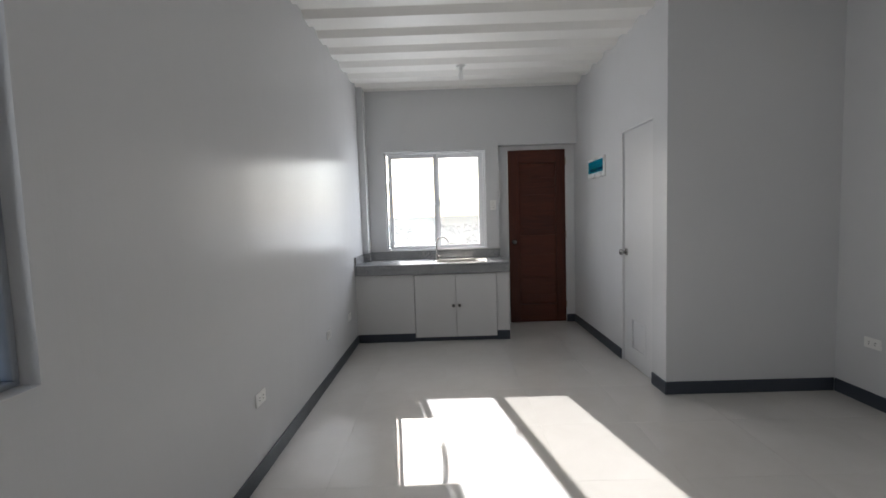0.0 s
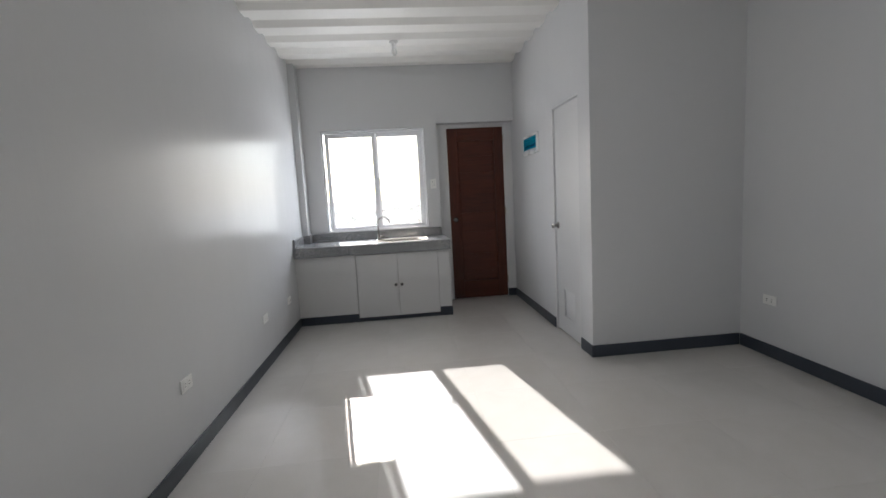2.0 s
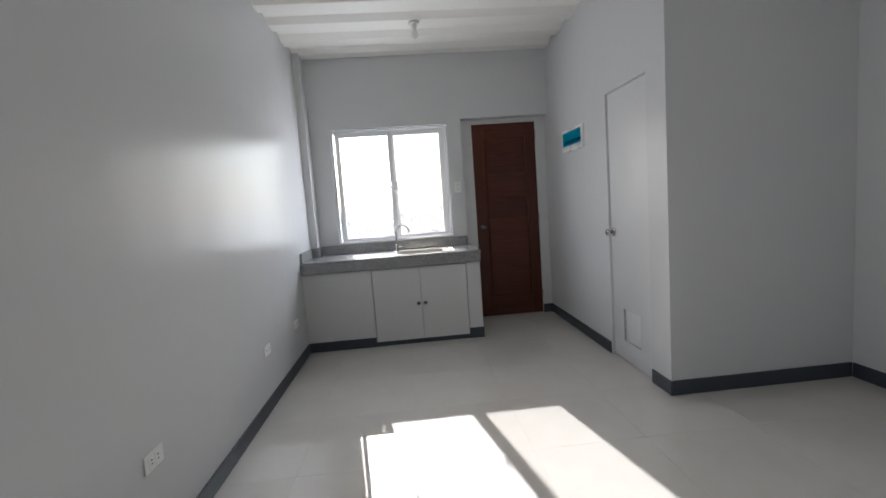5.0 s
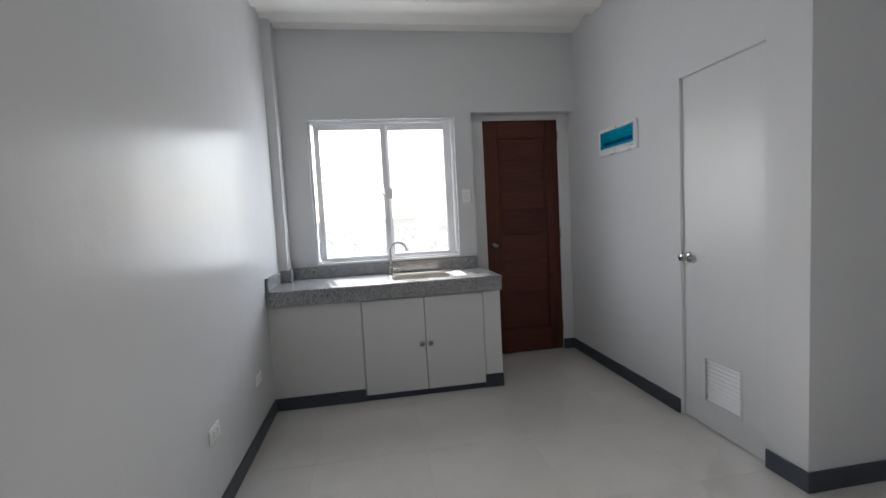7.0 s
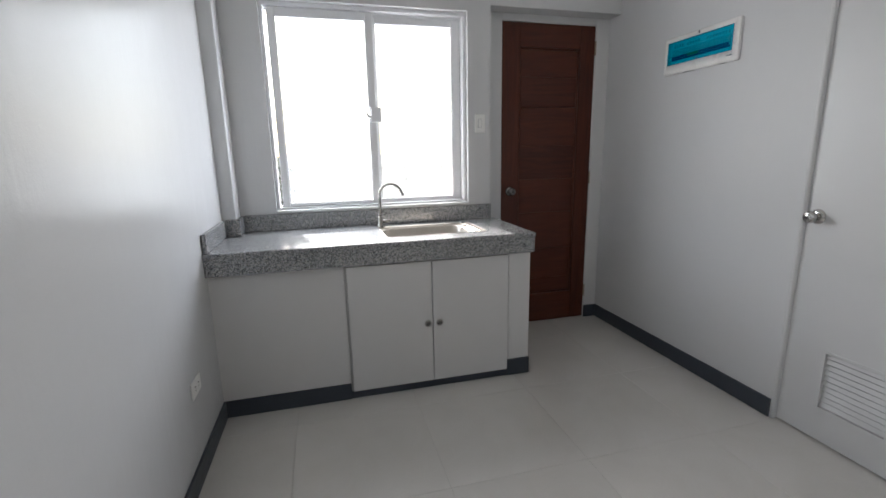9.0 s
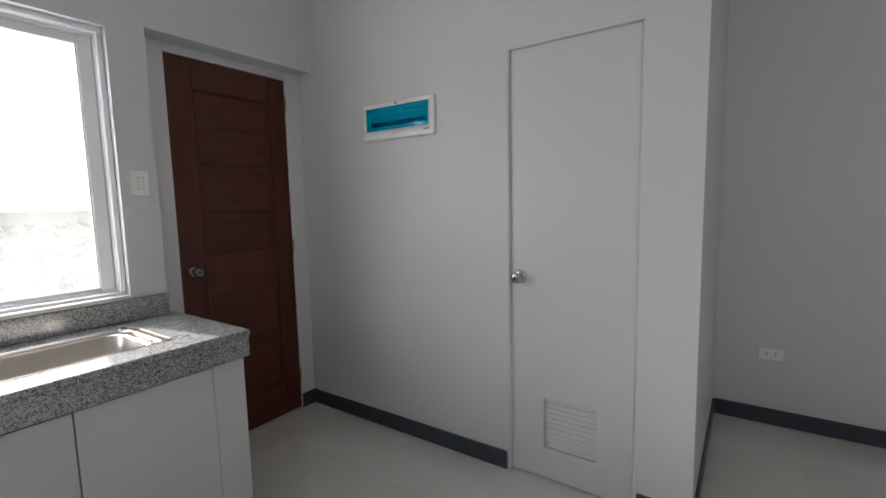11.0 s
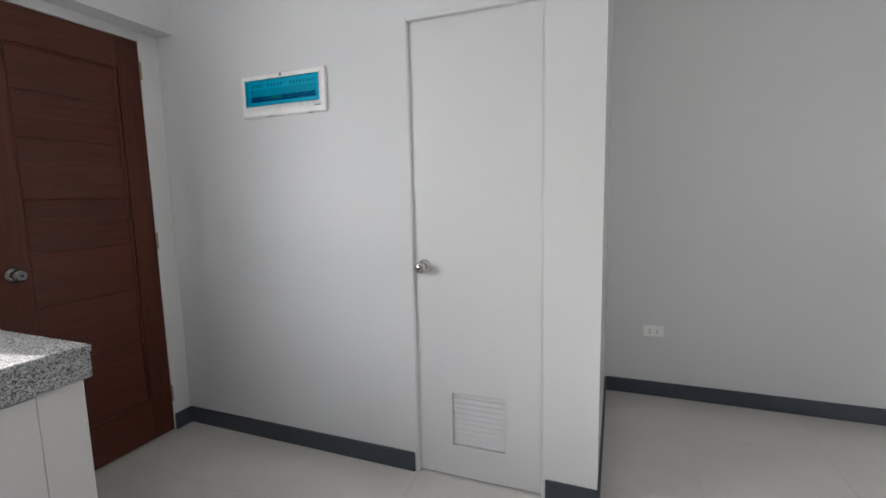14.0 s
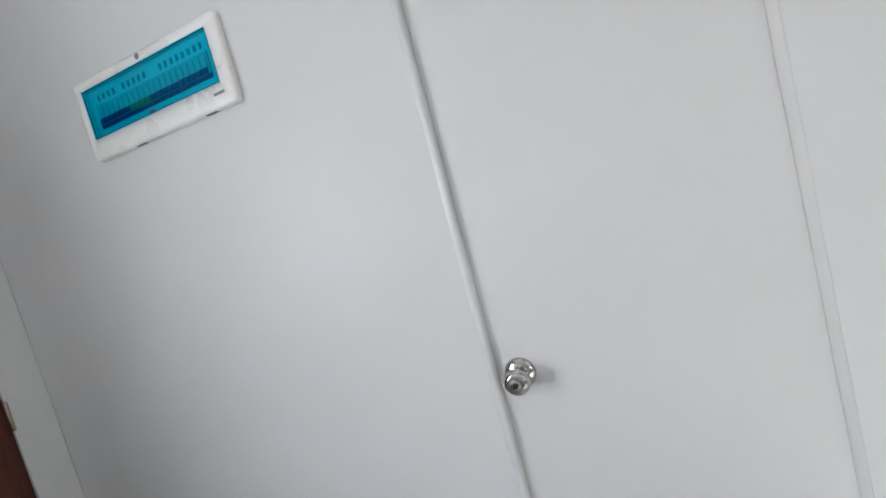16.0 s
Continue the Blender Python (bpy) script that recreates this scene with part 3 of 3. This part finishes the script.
part("cover", bbox(QF - 0.003, QF, TY0 - 0.001, TY1 + 0.001, TZ0 - 0.001, TZ1 + 0.001, bevel=0.001), TEAL, bx, "clear teal plastic cover").visible_shadow = False
row = part("breaker_row", bbox(BX - 0.008, BX - 0.005, TY0 + 0.022, TY1 - 0.022, TZ0 + 0.028, TZ1 - 0.040), BREAKER, bx)
NB = 20
for i in range(NB):
    a = TY1 - 0.026 - (i + 0.5) * (TY1 - TY0 - 0.052) / NB
    hw = (TY1 - TY0 - 0.052) / NB * 0.465
    br = part("breaker", bbox(BX - 0.011, BX - 0.008, a - hw, a + hw, TZ0 + 0.034, TZ1 - 0.046, bevel=0.001), BREAKER, row)
    part("toggle", bbox(BX - 0.0145, BX - 0.011, a - hw * 0.9, a + hw * 0.9, TZ0 + 0.030, TZ0 + 0.044, bevel=0.001), TOGGLE_G if 6 <= i < 10 else TOGGLE_B, row)
    if i not in (4, 10, 11):
        part("marking", bbox(BX - 0.0056, BX - 0.0046, a - 0.0042, a + 0.0042, TZ1 - 0.031, TZ1 - 0.016), PALE_INK, bx)
part("toggle_slot", bbox(BX - 0.0095, BX - 0.0082, TY0 + 0.022, TY1 - 0.022, TZ0 + 0.020, TZ0 + 0.030), TOGGLE_B, bx)
b = lathe(bmesh.new(), [(0, 0.0015), (0.006, 0.0015), (0.0075, 0)], Matrix.Translation((QF, -0.700, QZ1 - 0.013)) @ Matrix.Rotation(radians(-90), 4, "Y"), 12)
part("screw", b, INK, bx, "dark cover screw")
for a0, a1, c0, c1 in ((TY0, TY1, TZ1 - 0.0016, TZ1), (TY0, TY1, TZ0, TZ0 + 0.0016), (TY0, TY0 + 0.0016, TZ0 + 0.0016, TZ1 - 0.0016), (TY1 - 0.0016, TY1, TZ0 + 0.0016, TZ1 - 0.0016)):
    part("cover_edge", bbox(QF + 0.0002, QF + 0.0012, a0, a1, c0, c1), TOGGLE_B, bx, "dark line round the cover")
part("catch", bbox(QF - 0.0045, QF - 0.003, -0.708, -0.692, TZ0 - 0.001, TZ0 + 0.006), TOGGLE_B, bx)
part("brand_mark", bbox(QF - 0.0008, QF + 0.0002, -0.920, -0.888, 1.723, 1.729), PALE_INK, bx, "small grey printed mark")
for a in (-0.62, -0.86):
    part("notch", bbox(QF + 0.006, QF + 0.014, a - 0.017, a + 0.017, QZ0 - 0.0008, QZ0 + 0.001), INK, bx)

# ---- outlets and switch ----
def outlet(place, way, label, w=0.118, h=0.070, gangs=2, upright=False):
    """A wall plate with pairs of slots; way is the wall's normal."""
    n = Vector(way)
    side = Vector((0, 0, 1)).cross(n)
    up = Vector((0, 0, 1))
    m = Matrix((side.to_4d(), up.to_4d(), n.to_4d(), (0, 0, 0, 1))).transposed()
    for i in range(3):
        m[3][i] = 0
    m = Matrix.Translation(place) @ m
    ob = thing("wall_outlet" if gangs else "light_switch", place, label, "outlet" if gangs else "switch", "wall plates" if gangs else "")

    def add(name, b, mat, par):
        bmesh.ops.transform(b, matrix=m, verts=b.verts)
        return part(name, b, mat, par)
    pl = add("plate", bbox(-w / 2, w / 2, -h / 2, h / 2, 0.0, 0.007, bevel=0.003, seg=2), PLATE, ob)
    if gangs:
        for g in range(gangs):
            cx = (g - (gangs - 1) / 2) * 0.042
            so = add("socket", bbox(cx - 0.019, cx + 0.019, -0.0225, 0.0225, 0.007, 0.0085, bevel=0.001), PLATE, pl)
            for s in (-1, 1):
                add("slot", bbox(cx - 0.0045, cx + 0.0045, s * 0.0075 - 0.0022, s * 0.0075 + 0.0022, 0.0085, 0.0089), SLOT, so)
    else:
        sk = add("rocker", bbox(-0.011, 0.011, -0.026, 0.026, 0.007, 0.010, bevel=0.0015), PLATE, pl)
        add("rocker_edge", bbox(-0.0125, 0.0125, -0.0275, 0.0275, 0.0068, 0.0075), INK, sk)
    return ob


def set_on_west(ob):
    ob.matrix_world = WEST @ Matrix.Translation(ob.location)


set_on_west(outlet((0.0, -3.044, 0.420), (1, 0, 0), "white two-gang wall outlet low on the long wall"))
set_on_west(outlet((0.0, -1.715, 0.402), (1, 0, 0), "white two-gang wall outlet low on the long wall"))
set_on_west(outlet((0.0, -0.965, 0.378), (1, 0, 0), "white wall outlet beside the kitchen cabinet"))
outlet((RX, -2.434, 0.424), (-1, 0, 0), "white two-gang outlet low on the side wall")
outlet((1.577, 0.0, 1.461), (0, -1, 0), "white single light switch between window and door", w=0.070, h=0.114, gangs=0)

# ---- ceiling lamp ----
lamp = thing("ceiling_lamp", (1.205, -0.80, LOW), "white ceiling lampholder with a bare unlit bulb", "lamp")
LY = -0.80
down = Matrix.Translation((1.205, LY, LOW)) @ Matrix.Rotation(math.pi, 4, "X")
part("base", lathe(bmesh.new(), [(0, -0.002), (0.046, -0.002), (0.047, 0.010), (0.040, 0.018), (0, 0.018)], down), PLATE, lamp)
part("socket", lathe(bmesh.new(), [(0.022, 0.016), (0.021, 0.050), (0.017, 0.054), (0, 0.054)], down), PLATE, lamp)
part("bulb", lathe(bmesh.new(), [(0.013, 0.050), (0.014, 0.062), (0.022, 0.078), (0.027, 0.095), (0.026, 0.112), (0.018, 0.126), (0, 0.131)], down), BULB, lamp, "unlit white bulb")

# ---- kitchen cabinet ----
CF, CZ, CR = -0.590, 0.736, 1.666
cab = thing("kitchen_cabinet", (0.84, -0.30, 0), "white built-in sink cabinet with two closed doors", "cabinet")
O0, O1 = 0.644, 1.533
part("side_panel", bbox(0.0185, O0, CF, CF + 0.10, 0.0905, CZ, bevel=0.003), CABW, cab)
part("post", bbox(O1, CR, CF, -0.002, 0.1005, CZ, bevel=0.004), CABW, cab)
part("plinth", bbox(0.0185, O0, CF - 0.004, CF + 0.10, 0.001, 0.090, bevel=0.002), BASE, cab, "dark slate-blue plinth")
part("plinth", bbox(O1, CR + 0.004, CF - 0.004, 0.10 - 0.102, 0.001, 0.100, bevel=0.002), BASE, cab, "dark slate-blue plinth")
part("plinth", bbox(O0, O1, CF + 0.004, CF + 0.10, 0.001, 0.043), BASE, cab, "dark slate-blue plinth")
part("carcass", bbox(O0, O1, CF + 0.0065, CF + 0.10, 0.043, CZ), LEAD, cab)
for a0, a1, kx in ((0.655, 1.0925, 1.064), (1.0965, 1.528, 1.128)):
    dr = part("cabinet_door", bbox(a0, a1, CF - 0.012, CF + 0.006, 0.047, 0.727, bevel=0.002), CABW, cab)
    m = Matrix.Translation((kx, CF - 0.012, 0.389)) @ Matrix.Rotation(radians(90), 4, "X")
    kn = part("knob", lathe(bmesh.new(), [(0.007, 0.0), (0.007, 0.010), (0.017, 0.013), (0.0195, 0.018), (0.018, 0.022), (0.012, 0.0225)], m, 20), NICKEL, dr, "small round metal knob")
    part("knob_inset", lathe(bmesh.new(), [(0.012, 0.0222), (0.007, 0.0195), (0, 0.0190)], m, 20), DARK_CHROME, kn)

# ---- granite counter ----
ct = thing("countertop", (0.84, -0.31, CZ), "speckled grey granite counter with a thick polished edge", "countertop")
TF, TRX, TZ = -0.626, 1.674, 0.846
HX0, HX1, HY0, HY1 = 0.883, 1.442, -0.4905, -0.138
bm = grid_boxes(bmesh.new(), (0.022, HX0, HX1, TRX), (TF + 0.004, HY0, HY1, -0.001), (TZ - 0.022, TZ), lambda x, y, z: HX0 < x < HX1 and HY0 < y < HY1)
part("slab", clean(bm), GRANITE, ct)
part("front_edge", bbox(0.021, TRX, TF, TF + 0.022, CZ + 0.0005, TZ - 0.0225, bevel=0.003), GRANITE, ct)
part("nosing", bbox(0.021, TRX + 0.004, TF - 0.004, TF + 0.0035, TZ - 0.024, TZ - 0.0005, bevel=0.004, seg=2), GRANITE, ct)
part("end_edge", bbox(TRX - 0.020, TRX, TF + 0.0225, -0.001, CZ + 0.0005, TZ - 0.0225, bevel=0.002), GRANITE, ct)
part("backsplash", bbox(0.118, 1.648, -0.022, -0.001, TZ + 0.0005, 0.942, bevel=0.002), GRANITE, ct)
part("side_splash", bbox(0.0235, 0.043, TF + 0.010, -0.172, TZ + 0.0005, 0.938, bevel=0.003), GRANITE, ct)
part("column_splash", bbox(0.044, 0.117, -0.171, -0.151, TZ + 0.0005, 0.942, bevel=0.002), GRANITE, ct)
part("column_splash", bbox(0.0970, 0.117, -0.150, -0.023, TZ + 0.0005, 0.942, bevel=0.002), GRANITE, ct)

# ---- sink ----
sk = thing("kitchen_sink", (1.20, -0.345, TZ), "stainless steel kitchen sink with a round-cornered basin in the counter", "sink")


SR = 1.450
rim = loft(bmesh.new(), [rrect(0.876, SR, -0.497, -0.130, 0.026, TZ + 0.0005), rrect(0.8775, SR - 0.0015, -0.4955, -0.1315, 0.026, TZ + 0.0026), rrect(0.881, SR - 0.005, -0.4925, -0.135, 0.025, TZ + 0.0028),
                         rrect(0.884, SR - 0.012, -0.490, -0.139, 0.028, TZ + 0.0004), rrect(0.886, SR - 0.034, -0.4885, -0.158, 0.040, TZ - 0.0008), rrect(0.887, SR - 0.039, -0.488, -0.162, 0.044, TZ - 0.0060),
                         rrect(0.888, 1.383, -0.4875, -0.172, 0.055, TZ - 0.0066), rrect(0.891, 1.377, -0.485, -0.177, 0.055, TZ - 0.0110),
                         rrect(0.902, 1.365, -0.472, -0.190, 0.055, TZ - 0.145), rrect(0.917, 1.350, -0.457, -0.205, 0.055, TZ - 0.165)], True, 7)
part("basin", rim, STEEL, sk)
part("drain", lathe(bmesh.new(), [(0.040, 0.002), (0.036, 0.004), (0.030, 0.002), (0.0, 0.001)], Matrix.Translation((1.143, -0.329, TZ - 0.165))), CHROME, sk)
part("hole_cap", lathe(bmesh.new(), [(0, 0.006), (0.011, 0.006), (0.0145, 0.004), (0.016, 0.0)], Matrix.Translation((1.402, -0.150, TZ - 0.0012)), 20), CHROME, sk, "small round chrome cap")

# ---- faucet ----
fc = thing("faucet", (0.892, -0.154, TZ + 0.002), "steel gooseneck faucet standing behind the sink", "faucet")
FXB, FYB, FZB = 0.892, -0.154, TZ + 0.002
up = Matrix.Translation((FXB, FYB, FZB))
part("base", lathe(bmesh.new(), [(0.0, 0.0), (0.025, 0.0), (0.024, 0.006), (0.015, 0.010), (0.0145, 0.060), (0.012, 0.066), (0.0, 0.066)], up), SATIN, fc)
pts = [(FXB, FYB, FZB + 0.05), (FXB, FYB, FZB + 0.12), (FXB + 0.001, FYB, FZB + 0.185)]
R = 0.066
for i in range(1, 15):
    t = math.pi * (1 - i / 14 * 0.90)
    pts.append((FXB + R + R * math.cos(t), FYB - 0.10 * (R + R * math.cos(t)), FZB + 0.192 + R * math.sin(t)))
e = Vector(pts[-1])
d = (e - Vector(pts[-2])).normalized()
pts.append(tuple(e + d * 0.022))
part("spout", tube(bmesh.new(), pts, 0.0085), SATIN, fc)
m = Matrix.Translation(e + d * 0.006) @ d.to_track_quat("Z", "Y").to_matrix().to_4x4()
part("aerator", lathe(bmesh.new(), [(0.0, 0.0), (0.0105, 0.0), (0.0115, 0.020), (0.009, 0.024), (0.0, 0.022)], m, 16), SATIN, fc)
b = tube(bmesh.new(), [(FXB + 0.010, FYB - 0.002, FZB + 0.036), (FXB + 0.030, FYB - 0.006, FZB + 0.038), (FXB + 0.058, FYB - 0.014, FZB + 0.044)], [0.010, 0.009, 0.006], 10)
part("handle", b, SATIN, fc)

# ---- outside ----
bm = bmesh.new()
NG = 64
cols = []
for i in range(NG + 1):
    r = 0.0 if i == 0 else 0.5 * 1.155 ** i
    ring = []
    for k in range(48):
        a = 2 * math.pi * k / 48
        x, y = r * math.cos(a), r * math.sin(a)
        z = -0.25 + 0.0 if r < 9 else -0.25 - 0.004 * (r - 9) if r < 400 else -1.8
        z += 0.10 * noise.noise((x * 0.15, y * 0.15, 3)) if 9 < r < 120 else 0
        ring.append(bm.verts.new((x + 1.9, y - 3, z)))
    cols.append(ring)
for p, q in zip(cols[1:], cols[2:]):
    for k in range(48):
        bm.faces.new((p[k], p[(k + 1) % 48], q[(k + 1) % 48], q[k]))
bm.faces.new(cols[1])
bmesh.ops.delete(bm, geom=cols[0], context="VERTS")
structure("ground", bm, FIELD, "dry grassy field reaching the hazy horizon", "ground")

rng = random.Random(5)


def shrubs(name, n, x0, x1, y0, y1, size, label):
    """A band of low shrubs as many small leaf clumps."""
    vs, fs = [], []
    for i in range(n):
        cx, cy, s = rng.uniform(x0, x1), rng.uniform(y0, y1), size * rng.uniform(0.5, 1.4)
        gz = -0.30 - 0.004 * max(math.hypot(cx - 1.9, cy + 3) - 9, 0)
        for j in range(46):
            p = Vector((rng.gauss(0, 0.45), rng.gauss(0, 0.45), abs(rng.gauss(0.3, 0.3)))) * s + Vector((cx, cy, gz))
            u = Vector((rng.uniform(-1, 1), rng.uniform(-1, 1), rng.uniform(-1, 1))).normalized() * s * 0.22
            v = u.cross(Vector((rng.uniform(-1, 1), rng.uniform(-1, 1), rng.uniform(-1, 1)))).normalized() * s * 0.10
            k = len(vs)
            vs += [p - u, p + v, p + u, p - v]
            fs.append((k, k + 1, k + 2, k + 3))
    me = bpy.data.meshes.new(name)
    me.from_pydata([tuple(v) for v in vs], [], fs)
    me.materials.append(LEAF)
    tagged(new(name, me), label, "shrubs", kind="stuff")


shrubs("far_shrubs", 420, -45, 55, 26, 75, 0.6, "sunlit low shrubs across the field outside")
shrubs("near_weeds", 240, -8, 14, 7, 24, 0.30, "dry weeds and grass clumps outside the window")

# ---- floor tiles ----
floor = structure("floor", bbox(-0.06, RX, FY, 0.199, -0.25, -0.0012), GROUT, "polished cream porcelain floor tiles with thin grey joints", "floor")
TXP, TYP, TX, TY = 0.602, 0.606, 0.973, -1.361
J = 0.0006
shared = {}


def tile(x0, x1, y0, y1):
    w, d = round(x1 - x0, 4), round(y1 - y0, 4)
    if (w, d) not in shared:
        b = box(bmesh.new(), -w / 2, w / 2, -d / 2, d / 2, -0.008, 0)
        top = [e for e in b.edges if all(v.co.z > -0.001 for v in e.verts)]
        bmesh.ops.bevel(b, geom=top, offset=0.00025, segments=1, affect="EDGES")
        shared[(w, d)] = mesh_of("tile", b, TILE)
    ob = new("tile", shared[(w, d)])
    ob.parent = floor
    ob.location = ((x0 + x1) / 2, (y0 + y1) / 2, 0)
    ob.rotation_euler = (rng.uniform(-1, 1) * 0.0006, rng.uniform(-1, 1) * 0.0006, 0)


xs = [-0.05] + [x for x in (TX + TXP * k for k in range(-3, 8)) if 0.02 < x < RX - 0.02] + [RX]
ys = [FY] + sorted(y for y in (TY + TYP * k for k in range(-12, 5)) if FY + 0.02 < y < 0.10) + [0.115]
for a, b in zip(xs, xs[1:]):
    for c, d in zip(ys, ys[1:]):
        if a > 2.66 and c > BY:
            continue
        tile(a + J, b - J, c + J, d - J)
